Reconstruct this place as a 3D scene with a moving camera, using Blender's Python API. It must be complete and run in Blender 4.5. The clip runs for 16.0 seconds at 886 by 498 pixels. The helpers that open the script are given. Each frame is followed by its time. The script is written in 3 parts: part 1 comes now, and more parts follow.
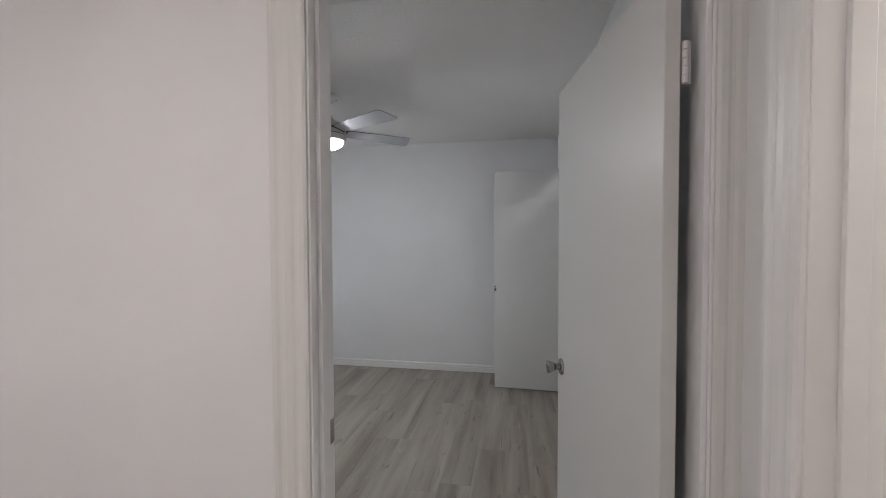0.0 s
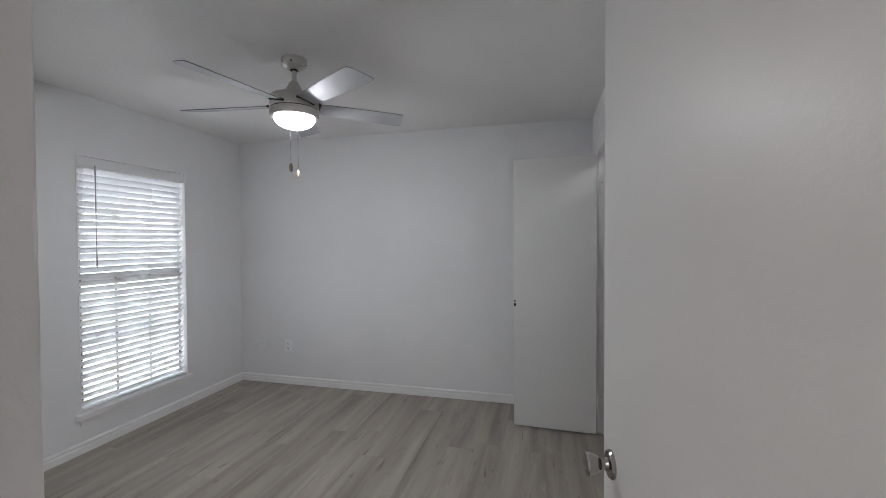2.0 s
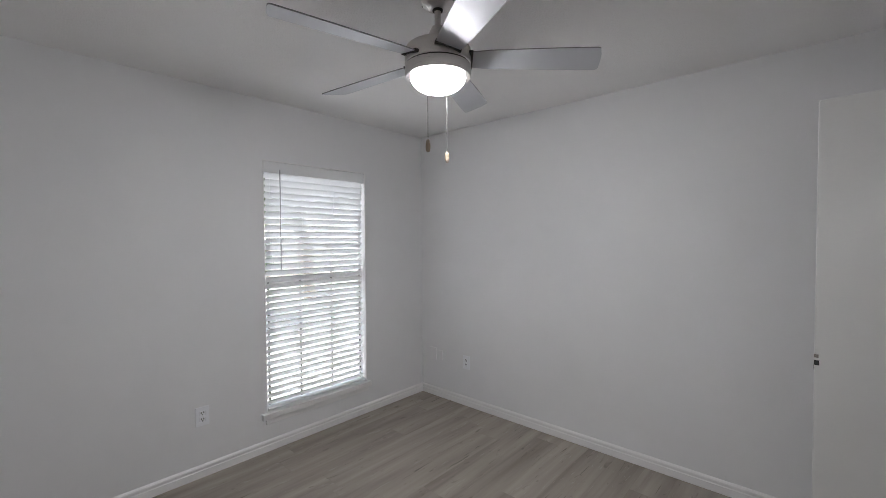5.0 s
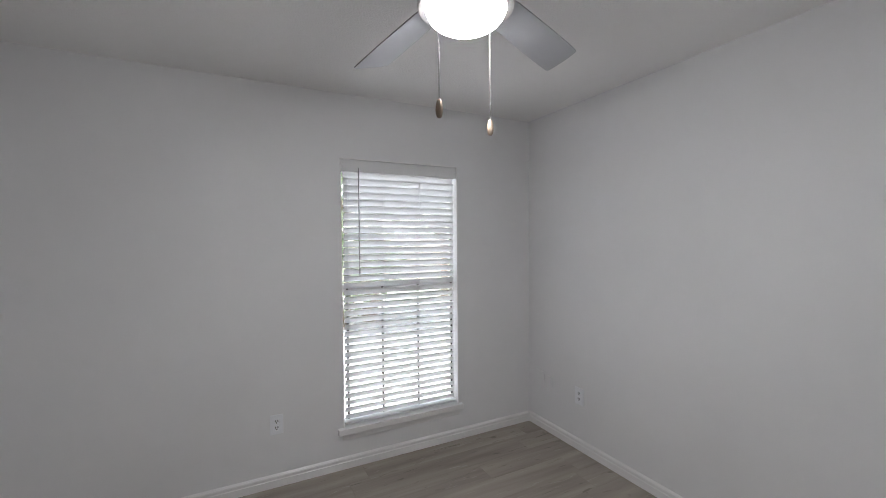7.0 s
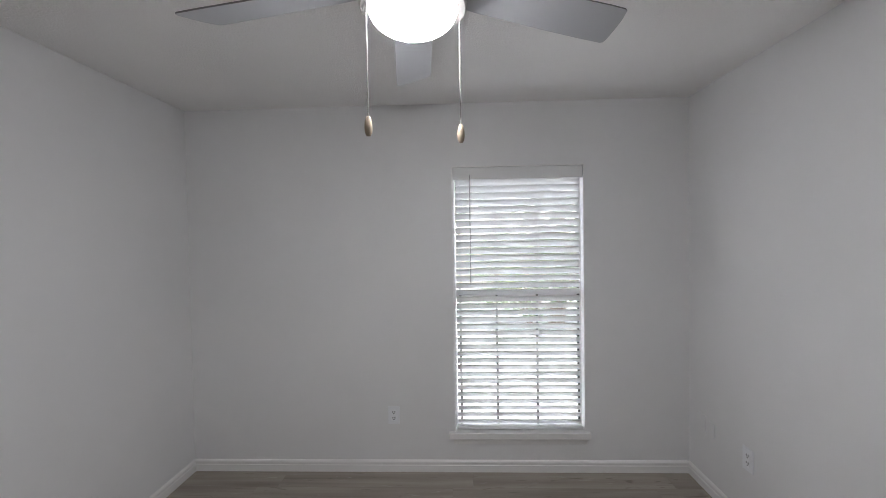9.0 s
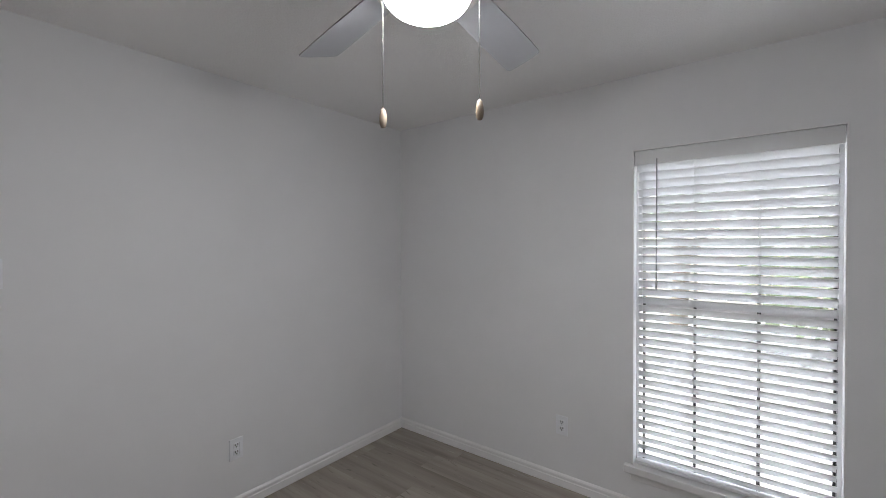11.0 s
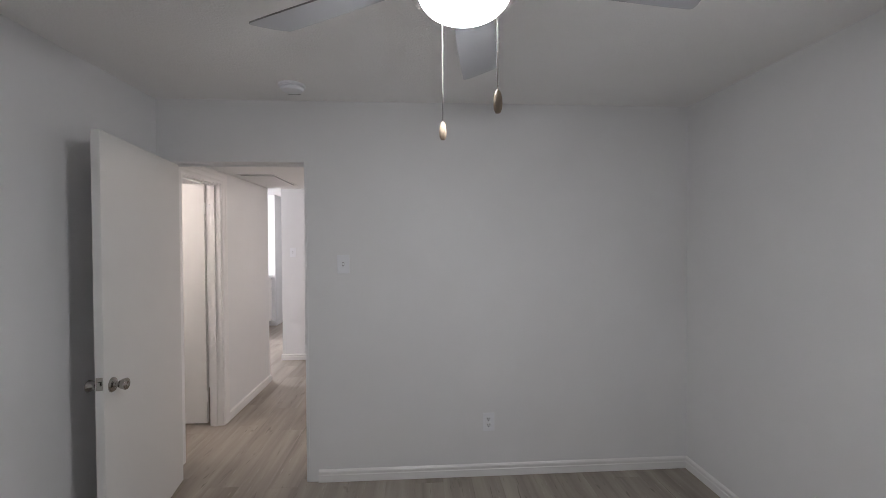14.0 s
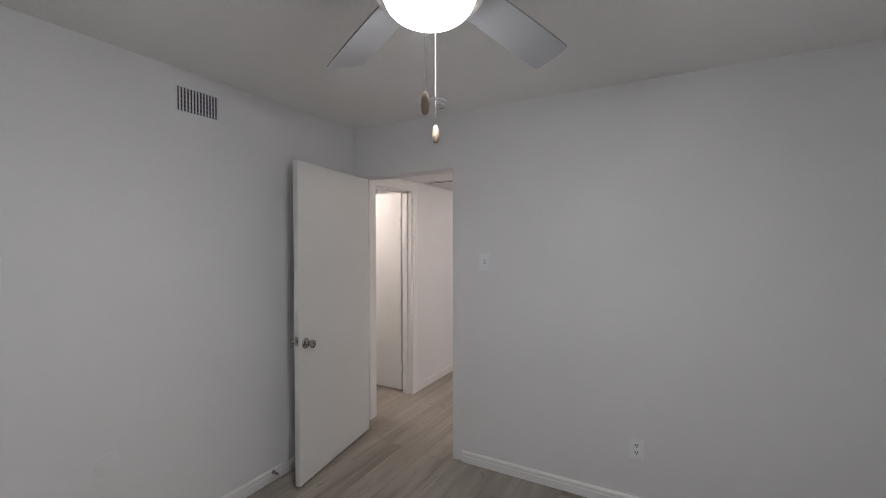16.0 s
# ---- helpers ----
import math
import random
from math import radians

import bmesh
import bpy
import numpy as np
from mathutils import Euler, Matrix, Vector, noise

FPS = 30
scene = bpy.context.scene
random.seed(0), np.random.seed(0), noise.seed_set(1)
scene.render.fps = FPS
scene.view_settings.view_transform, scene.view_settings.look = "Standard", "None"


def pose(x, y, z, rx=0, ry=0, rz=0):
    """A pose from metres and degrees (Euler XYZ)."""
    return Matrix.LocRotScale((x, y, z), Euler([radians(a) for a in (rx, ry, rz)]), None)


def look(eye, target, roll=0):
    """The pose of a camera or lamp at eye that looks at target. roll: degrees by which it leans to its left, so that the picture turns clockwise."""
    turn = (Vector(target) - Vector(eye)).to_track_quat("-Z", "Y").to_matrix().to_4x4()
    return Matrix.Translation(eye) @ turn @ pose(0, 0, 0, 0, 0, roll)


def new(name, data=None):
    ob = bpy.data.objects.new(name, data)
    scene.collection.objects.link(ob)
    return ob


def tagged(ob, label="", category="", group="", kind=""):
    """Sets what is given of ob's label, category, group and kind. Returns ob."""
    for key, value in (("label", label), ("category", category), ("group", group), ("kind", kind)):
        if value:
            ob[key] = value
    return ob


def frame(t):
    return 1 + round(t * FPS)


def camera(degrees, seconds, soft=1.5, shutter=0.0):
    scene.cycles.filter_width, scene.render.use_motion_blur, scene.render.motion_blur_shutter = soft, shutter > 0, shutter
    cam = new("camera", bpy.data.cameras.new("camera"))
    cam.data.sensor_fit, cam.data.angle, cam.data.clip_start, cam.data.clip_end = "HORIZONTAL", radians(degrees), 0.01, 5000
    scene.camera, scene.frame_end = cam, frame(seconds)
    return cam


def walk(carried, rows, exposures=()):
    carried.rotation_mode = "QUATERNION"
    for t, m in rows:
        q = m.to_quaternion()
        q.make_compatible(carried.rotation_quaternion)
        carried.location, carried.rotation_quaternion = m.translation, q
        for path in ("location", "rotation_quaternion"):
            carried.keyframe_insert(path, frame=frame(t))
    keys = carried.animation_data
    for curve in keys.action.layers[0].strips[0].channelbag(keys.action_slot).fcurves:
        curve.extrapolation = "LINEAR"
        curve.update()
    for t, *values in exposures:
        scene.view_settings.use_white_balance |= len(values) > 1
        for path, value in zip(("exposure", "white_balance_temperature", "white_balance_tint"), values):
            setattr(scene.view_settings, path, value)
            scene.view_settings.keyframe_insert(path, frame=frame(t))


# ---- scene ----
cam = camera(94.1, 16.0, soft=0.75)
PATH = [
    (0, (0.319, 0.567, 1.412), (-0.029, 2.536, 1.353), -0.2),
    (0.5, (0.316, 0.778, 1.42), (0.018, 2.755, 1.36), -0.0),
    (1, (0.352, 0.998, 1.432), (0.058, 2.975, 1.373), -0.1),
    (1.5, (0.369, 1.137, 1.432), (0.026, 3.107, 1.375), -0.1),
    (2, (0.353, 1.270, 1.408), (-0.128, 3.212, 1.366), -0.3),
    (2.5, (0.293, 1.385, 1.431), (-0.343, 3.28, 1.377), -0.3),
    (3, (0.249, 1.518, 1.421), (-0.544, 3.354, 1.378), -0.3),
    (3.5, (0.217, 1.651, 1.443), (-0.72, 3.417, 1.39), -0.2),
    (4, (0.188, 1.779, 1.451), (-0.894, 3.46, 1.398), -0.2),
    (6.5, (0.013, 2.556, 1.463), (-1.661, 3.648, 1.41), -0.6),
    (7, (-0.022, 2.708, 1.474), (-1.799, 3.624, 1.423), -0.5),
    (7.5, (-0.003, 2.91, 1.522), (-1.888, 3.575, 1.448), -0.5),
    (8, (0.036, 3.055, 1.54), (-1.914, 3.492, 1.466), -0.7),
    (10.5, (-0.099, 3.818, 1.494), (-1.856, 2.863, 1.468), -0.4),
    (11, (-0.223, 3.9, 1.488), (-1.801, 2.671, 1.46), -0.2),
    (11.5, (-0.287, 3.954, 1.501), (-1.661, 2.5, 1.476), -0.5),
    (12, (-0.362, 4.029, 1.515), (-1.5, 2.385, 1.485), -0.4),
    (12.5, (-0.49, 4.141, 1.524), (-1.363, 2.342, 1.493), -0.2),
    (13, (-0.596, 4.214, 1.507), (-1.24, 2.321, 1.477), -0.4),
    (13.5, (-0.743, 4.227, 1.514), (-1.132, 2.265, 1.479), -0.5),
    (14, (-0.863, 4.211, 1.511), (-0.985, 2.215, 1.478), -0.3),
    (14.5, (-1.026, 4.205, 1.512), (-0.873, 2.211, 1.48), -0.2),
    (15, (-1.255, 4.19, 1.477), (-0.768, 2.25, 1.464), -0.5),
    (15.5, (-1.395, 4.137, 1.462), (-0.636, 2.286, 1.449), -0.3),
    (16, (-1.466, 4.109, 1.511), (-0.504, 2.357, 1.474), -0.1),
]
walk(cam, [(t, look(eye, target, roll)) for t, eye, target, roll in PATH], [
    (0.0, 3.60, 6480, 9.5), (1.0, 3.64, 6410, 10), (2.0, 3.66, 6450, 10), (3.5, 3.74, 6570, 10.5), (6.5, 3.67, 6610, 11), (8.0, 3.68, 6630, 11), (11.0, 3.60, 6610, 11), (13.5, 3.58, 6630, 11), (16.0, 3.53, 6710, 11.5)])

# ---- world, sun, large lights ----
world = bpy.data.worlds.new("sky")
scene.world = world
world.use_nodes = True
wn = world.node_tree
sky = wn.nodes.new("ShaderNodeTexSky")
sky.sky_type, sky.sun_disc = "NISHITA", False
sky.sun_elevation, sky.sun_rotation = radians(60), radians(180)
bg = wn.nodes["Background"]
bg.inputs["Strength"].default_value = 0.15
haze = wn.nodes.new("ShaderNodeHueSaturation")
haze.inputs["Saturation"].default_value = 0.4
wn.links.new(sky.outputs[0], haze.inputs["Color"])
wn.links.new(haze.outputs[0], bg.inputs[0])
sun = new("sun", bpy.data.lights.new("sun", "SUN"))
sun.data.energy, sun.data.angle, sun.data.color = 2.2, radians(3), (1.0, 0.96, 0.9)
sun.matrix_world = look((0, 0, 30), (-2, 14, 4))


def area_lamp(name, eye, target, sx, sy, watts, color):
    ob = new(name, bpy.data.lights.new(name, "AREA"))
    ob.data.shape, ob.data.size, ob.data.size_y = "RECTANGLE", sx, sy
    ob.data.energy, ob.data.color = watts, color
    ob.matrix_world = look(eye, target)
    return ob


area_lamp("living_room_daylight", (3.2, -2.0, 1.4), (0.5, -1.4, 1.0), 1.6, 1.6, 7.2, (0.95, 0.94, 1.0))
DOME_POWER = 9.0

# ---- materials ----


def material(name, color, rough=0.5, metal=0.0, spec=0.5):
    m = bpy.data.materials.new(name)
    m.use_nodes = True
    b = m.node_tree.nodes["Principled BSDF"]
    b.inputs["Base Color"].default_value = (*color, 1)
    b.inputs["Roughness"].default_value = rough
    b.inputs["Metallic"].default_value = metal
    b.inputs["Specular IOR Level"].default_value = spec
    return m, m.node_tree, b


def node(nt, kind, **sockets):
    n = nt.nodes.new(kind)
    for key, value in sockets.items():
        n.inputs[key.replace("_", " ")].default_value = value
    return n


def painted(name, color, rough, bump_scale, bump, stain=0.06, spec=0.5, scale2=2.0):
    """Paint with a fine roller texture and broad, faint unevenness."""
    m, nt, b = material(name, color, rough, 0.0, spec)
    tc = nt.nodes.new("ShaderNodeTexCoord")
    fine = node(nt, "ShaderNodeTexNoise", Scale=bump_scale, Detail=3.0, Roughness=0.6)
    broad = node(nt, "ShaderNodeTexNoise", Scale=scale2, Detail=4.0, Roughness=0.55)
    for n in (fine, broad):
        nt.links.new(tc.outputs["Object"], n.inputs["Vector"])
    mix = nt.nodes.new("ShaderNodeMix")
    mix.data_type = "RGBA"
    mix.inputs[6].default_value = (*[c * (1 - stain) for c in color], 1)
    mix.inputs[7].default_value = (*[min(1, c * (1 + stain * 0.6)) for c in color], 1)
    nt.links.new(broad.outputs["Fac"], mix.inputs[0])
    nt.links.new(mix.outputs[2], b.inputs["Base Color"])
    bp = node(nt, "ShaderNodeBump", Strength=bump, Distance=0.004)
    nt.links.new(fine.outputs["Fac"], bp.inputs["Height"])
    nt.links.new(bp.outputs[0], b.inputs["Normal"])
    return m


WALL = painted("wall_paint", (0.825, 0.825, 0.836), 0.55, 260.0, 0.12)
CEIL = painted("ceiling_paint", (0.935, 0.928, 0.925), 0.8, 120.0, 0.75, 0.05)
TRIM = painted("trim_paint", (0.86, 0.85, 0.85), 0.35, 60.0, 0.05, 0.05)
DOOR = painted("door_paint", (0.74, 0.735, 0.725), 0.38, 90.0, 0.10, 0.05, 0.36, 1.2)
PLATE = painted("plate_plastic", (0.875, 0.885, 0.92), 0.35, 40.0, 0.02, 0.03)
BLIND = painted("blind_slat", (0.86, 0.86, 0.865), 0.4, 30.0, 0.02, 0.03)
bt = BLIND.node_tree
trans = node(bt, "ShaderNodeBsdfTranslucent", Color=(0.92, 0.92, 0.92, 1))
blend = bt.nodes.new("ShaderNodeMixShader")
blend.inputs[0].default_value = 0.28
bt.links.new(bt.nodes["Principled BSDF"].outputs[0], blend.inputs[1])
bt.links.new(trans.outputs[0], blend.inputs[2])
bt.links.new(blend.outputs[0], bt.nodes["Material Output"].inputs["Surface"])
# Near black, because the tape's shade against the window is put into its colour.
BACKLIT_TAPE, _, _ = material("ladder_tape", (0.05, 0.05, 0.052), 0.8)
WAND, _, _ = material("wand_plastic", (0.36, 0.36, 0.37), 0.25)
SLOT, _, _ = material("toggle_slot_grey", (0.48, 0.48, 0.48), 0.6)
# Shade inside holes, slots and behind the register, painted as a near-black colour.
DARK, _, _ = material("dark_recess", (0.03, 0.03, 0.03), 0.8)
RECESS_GREY, _, _ = material("recess_grey", (0.12, 0.12, 0.12), 0.6)
GAP, _, _ = material("shadow_gap", (0.05, 0.045, 0.04), 0.9)
EDGE, _, _ = material("blade_edge", (0.24, 0.23, 0.24), 0.6)
CHAIN, _, _ = material("chain_metal", (0.13, 0.125, 0.12), 0.38, 0.8)
CHROME, _, _ = material("satin_chrome", (0.42, 0.40, 0.38), 0.17, 1.0)
BLADE = painted("blade_silver", (0.52, 0.53, 0.56), 0.55, 80.0, 0.03, 0.06)
BLADE.node_tree.nodes["Principled BSDF"].inputs["Metallic"].default_value = 0.35
COUNTER = painted("white_countertop", (0.78, 0.78, 0.77), 0.25, 30.0, 0.02)


def brushed_nickel():
    m, nt, b = material("brushed_nickel", (0.66, 0.64, 0.62), 0.3, 1.0)
    tc = nt.nodes.new("ShaderNodeTexCoord")
    mp = nt.nodes.new("ShaderNodeMapping")
    mp.inputs["Scale"].default_value = (3, 3, 260)
    n = node(nt, "ShaderNodeTexNoise", Scale=4.0, Detail=4.0)
    nt.links.new(tc.outputs["Object"], mp.inputs[0])
    nt.links.new(mp.outputs[0], n.inputs["Vector"])
    r = nt.nodes.new("ShaderNodeMapRange")
    r.inputs["To Min"].default_value, r.inputs["To Max"].default_value = 0.22, 0.38
    nt.links.new(n.outputs["Fac"], r.inputs[0])
    nt.links.new(r.outputs[0], b.inputs["Roughness"])
    bp = node(nt, "ShaderNodeBump", Strength=0.08, Distance=0.001)
    nt.links.new(n.outputs["Fac"], bp.inputs["Height"])
    nt.links.new(bp.outputs[0], b.inputs["Normal"])
    return m


NICKEL = brushed_nickel()


def pull_wood():
    m, nt, b = material("turned_wood", (0.42, 0.33, 0.24), 0.5)
    tc = nt.nodes.new("ShaderNodeTexCoord")
    mp = nt.nodes.new("ShaderNodeMapping")
    mp.inputs["Scale"].default_value = (120, 120, 12)
    n = node(nt, "ShaderNodeTexNoise", Scale=1.0, Detail=4.0)
    ramp = nt.nodes.new("ShaderNodeValToRGB")
    ramp.color_ramp.elements[0].color = (0.20, 0.145, 0.10, 1)
    ramp.color_ramp.elements[1].color = (0.36, 0.29, 0.22, 1)
    nt.links.new(tc.outputs["Object"], mp.inputs[0])
    nt.links.new(mp.outputs[0], n.inputs["Vector"])
    nt.links.new(n.outputs["Fac"], ramp.inputs[0])
    nt.links.new(ramp.outputs[0], b.inputs["Base Color"])
    return m


WOOD = pull_wood()


def plank_material():
    """Grey oak vinyl plank: long grain, cloudy streaks, knots; tone by plank."""
    m, nt, b = material("grey_oak_vinyl", (0.3, 0.28, 0.26), 0.42)
    L = nt.links.new
    tc = nt.nodes.new("ShaderNodeTexCoord")
    info = nt.nodes.new("ShaderNodeObjectInfo")
    shift = nt.nodes.new("ShaderNodeVectorMath")
    shift.operation = "MULTIPLY_ADD"
    comb = nt.nodes.new("ShaderNodeCombineXYZ")
    for i in range(3):
        L(info.outputs["Random"], comb.inputs[i])
    shift.inputs[1].default_value = (37, 91, 13)
    L(comb.outputs[0], shift.inputs[0])
    L(tc.outputs["Object"], shift.inputs[2])

    def stretched(scale, detail, rough, distort=0.0):
        mp = nt.nodes.new("ShaderNodeMapping")
        mp.inputs["Scale"].default_value = scale
        L(shift.outputs[0], mp.inputs[0])
        n = node(nt, "ShaderNodeTexNoise", Scale=1.0, Detail=detail, Roughness=rough, Distortion=distort)
        L(mp.outputs[0], n.inputs["Vector"])
        return n

    cloud = stretched((10, 0.8, 1), 2.5, 0.5, 0.3)
    grain = stretched((48, 1.5, 1), 4.0, 0.6, 0.15)
    fine = stretched((340, 9, 1), 3.0, 0.6)
    fleck = stretched((60, 5.5, 1), 2.0, 0.5, 1.5)
    ramp = nt.nodes.new("ShaderNodeValToRGB")
    e = ramp.color_ramp.elements
    e[0].position, e[0].color = 0.24, (0.172, 0.146, 0.122, 1)
    e[1].position, e[1].color = 0.76, (0.448, 0.405, 0.358, 1)
    mid = ramp.color_ramp.elements.new(0.5)
    mid.color = (0.322, 0.284, 0.246, 1)
    add = nt.nodes.new("ShaderNodeMath")
    add.operation = "MULTIPLY_ADD"
    add.inputs[1].default_value = 0.76
    L(cloud.outputs["Fac"], add.inputs[0])
    add2 = nt.nodes.new("ShaderNodeMath")
    add2.operation = "MULTIPLY_ADD"
    add2.inputs[1].default_value = 0.24
    L(grain.outputs["Fac"], add2.inputs[0])
    L(add.outputs[0], add2.inputs[2])
    tone = nt.nodes.new("ShaderNodeMath")
    tone.operation = "MULTIPLY_ADD"
    tone.inputs[1].default_value, tone.inputs[2].default_value = 0.055, -0.0275
    L(info.outputs["Random"], tone.inputs[0])
    L(tone.outputs[0], add.inputs[2])
    L(add2.outputs[0], ramp.inputs[0])
    pale = nt.nodes.new("ShaderNodeMix")
    pale.data_type = "RGBA"
    pale.inputs[7].default_value = (0.50, 0.47, 0.43, 1)
    fr = nt.nodes.new("ShaderNodeMapRange")
    fr.inputs["From Min"].default_value, fr.inputs["From Max"].default_value = 0.66, 0.74
    fr.inputs["To Max"].default_value = 0.45
    L(fleck.outputs["Fac"], fr.inputs[0])
    L(fr.outputs[0], pale.inputs[0])
    L(ramp.outputs[0], pale.inputs[6])
    knot = stretched((26, 7, 1), 2.0, 0.5, 0.8)
    kr = nt.nodes.new("ShaderNodeMapRange")
    kr.inputs["From Min"].default_value, kr.inputs["From Max"].default_value = 0.655, 0.76
    kr.inputs["To Max"].default_value = 0.62
    L(knot.outputs["Fac"], kr.inputs[0])
    dark = nt.nodes.new("ShaderNodeMix")
    dark.data_type = "RGBA"
    dark.inputs[7].default_value = (0.13, 0.11, 0.09, 1)
    L(kr.outputs[0], dark.inputs[0])
    L(pale.outputs[2], dark.inputs[6])
    crack = stretched((75, 4.2, 1), 1.0, 0.4, 0.9)
    cr = nt.nodes.new("ShaderNodeMapRange")
    cr.inputs["From Min"].default_value, cr.inputs["From Max"].default_value = 0.72, 0.76
    cr.inputs["To Max"].default_value = 0.62
    L(crack.outputs["Fac"], cr.inputs[0])
    split = nt.nodes.new("ShaderNodeMix")
    split.data_type = "RGBA"
    split.inputs[7].default_value = (0.095, 0.078, 0.064, 1)
    L(cr.outputs[0], split.inputs[0])
    L(dark.outputs[2], split.inputs[6])
    L(split.outputs[2], b.inputs["Base Color"])
    rr = nt.nodes.new("ShaderNodeMapRange")
    rr.inputs["To Min"].default_value, rr.inputs["To Max"].default_value = 0.36, 0.56
    L(grain.outputs["Fac"], rr.inputs[0])
    L(rr.outputs[0], b.inputs["Roughness"])
    bp = node(nt, "ShaderNodeBump", Strength=0.10, Distance=0.001)
    L(fine.outputs["Fac"], bp.inputs["Height"])
    L(bp.outputs[0], b.inputs["Normal"])
    return m


PLANK = plank_material()


def emitter(name, color, strength):
    m, nt, b = material(name, (0.9, 0.9, 0.9), 0.3)
    b.inputs["Emission Color"].default_value = (*color, 1)
    b.inputs["Emission Strength"].default_value = strength
    return m


DOME = emitter("lit_frosted_glass", (0.945, 0.968, 1.0), DOME_POWER)
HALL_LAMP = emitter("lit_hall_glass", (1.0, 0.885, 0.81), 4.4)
SIDE_LAMP = emitter("lit_side_room_glass", (1.0, 0.89, 0.82), 4.8)
# Glass of an added fill lamp for the rooms beyond the hall.
FAR_FILL = emitter("far_fill_glass", (0.97, 0.95, 1.0), 3.9)
CLOSET_LAMP = emitter("lit_closet_glass", (0.95, 0.965, 1.0), 5.2)
GLASS = bpy.data.materials.new("window_glass")
GLASS.use_nodes = True
gb = GLASS.node_tree.nodes["Principled BSDF"]
gb.inputs["Transmission Weight"].default_value, gb.inputs["Roughness"].default_value = 1.0, 0.0
gb.inputs["IOR"].default_value = 1.1
GRASS = painted("pale_ground", (0.19, 0.19, 0.192), 0.9, 40.0, 0.5, 0.3, 0.2, 0.6)
BARK = painted("bark", (0.16, 0.13, 0.10), 0.9, 30.0, 0.8, 0.3)
LEAF = painted("leaves", (0.115, 0.14, 0.10), 0.6, 20.0, 0.1, 0.3)
lt = LEAF.node_tree
leaf_glow = node(lt, "ShaderNodeBsdfTranslucent", Color=(0.30, 0.36, 0.22, 1))
leaf_mix = lt.nodes.new("ShaderNodeMixShader")
leaf_mix.inputs[0].default_value = 0.5
lt.links.new(lt.nodes["Principled BSDF"].outputs[0], leaf_mix.inputs[1])
lt.links.new(leaf_glow.outputs[0], leaf_mix.inputs[2])
lt.links.new(leaf_mix.outputs[0], lt.nodes["Material Output"].inputs["Surface"])
FENCE = painted("weathered_fence", (0.42, 0.38, 0.33), 0.8, 20.0, 0.3, 0.2)

# ---- mesh helpers ----


def box(bm, lo, hi, bevel=0.0):
    lo, hi = Vector(lo), Vector(hi)
    r = bmesh.ops.create_cube(bm, size=1, matrix=Matrix.Translation((lo + hi) / 2) @ Matrix.Diagonal((*(hi - lo), 1)))
    if bevel:
        edges = {e for v in r["verts"] for e in v.link_edges}
        bmesh.ops.bevel(bm, geom=list(edges), offset=bevel, segments=2, affect="EDGES", profile=0.5)
    return bm


def boxes(*pairs, bevel=0.0):
    bm = bmesh.new()
    for lo, hi in pairs:
        box(bm, lo, hi, bevel)
    return bm


def lathe(profile, steps=32, axis="z"):
    """A turned body from (radius, height) pairs."""
    bm = bmesh.new()
    rings = []
    for r, h in profile:
        if r < 1e-5:
            rings.append([bm.verts.new((0, 0, h))])
        else:
            rings.append([bm.verts.new((r * math.cos(2 * math.pi * i / steps), r * math.sin(2 * math.pi * i / steps), h)) for i in range(steps)])
    for a, b in zip(rings, rings[1:]):
        for i in range(steps):
            j = (i + 1) % steps
            if len(a) == 1 and len(b) > 1:
                bm.faces.new((a[0], b[i], b[j]))
            elif len(b) == 1 and len(a) > 1:
                bm.faces.new((a[i], a[j], b[0]))
            elif len(a) > 1:
                bm.faces.new((a[i], a[j], b[j], b[i]))
    bmesh.ops.recalc_face_normals(bm, faces=bm.faces)
    if axis == "x":
        bm.transform(Matrix.Rotation(radians(90), 4, "Y"))
    elif axis == "y":
        bm.transform(Matrix.Rotation(radians(-90), 4, "X"))
    return bm


def sweep(path, profile, outward):
    """Sweeps (u, v) profile points along a flat path; outward[i] is the mitred direction of u at path point i; v goes along the normal given last."""
    bm = bmesh.new()
    dirs, normal = outward
    rows = [[bm.verts.new(Vector(p) + Vector(d) * u + Vector(normal) * v) for u, v in profile] for p, d in zip(path, dirs)]
    n = len(profile)
    for a, b in zip(rows, rows[1:]):
        for i in range(n):
            j = (i + 1) % n
            bm.faces.new((a[i], a[j], b[j], b[i]))
    bm.faces.new(rows[0][::-1])
    bm.faces.new(rows[-1])
    bmesh.ops.recalc_face_normals(bm, faces=bm.faces)
    return bm


def mesh_of(name, bm, mat, smooth=False):
    me = bpy.data.meshes.new(name)
    bm.to_mesh(me)
    bm.free()
    me.materials.append(mat)
    if smooth:
        for p in me.polygons:
            p.use_smooth = True
        me.set_sharp_from_angle(angle=radians(35))
    return me


def part(name, bm, mat, parent, label="", smooth=False):
    ob = new(name, mesh_of(name, bm, mat, smooth))
    ob.parent = parent
    if label:
        ob["label"] = label
    return ob


def solid(name, bm, mat, label, category, smooth=False, kind="structure"):
    return tagged(new(name, mesh_of(name, bm, mat, smooth)), label, category, kind=kind)


def thing(name, label, category, m=None, kind="", group=""):
    ob = new(name)
    ob.empty_display_size = 0.1
    if m is not None:
        ob.matrix_basis = m
    return tagged(ob, label, category, group, kind)


# ---- the plan ----
W, E, S, N, H = -2.645, 0.728, 1.582, 4.836, 2.395
SH = 1.47                      # hall face of the bedroom's south wall
HX, HZ = 0.756, 2.104          # hall's east wall and ceiling
DX0, DX1, DH = -0.156, 0.700, 2.012   # bedroom doorway
CY0, CY1, CH = 3.755, 4.405, 2.025    # closet doorway
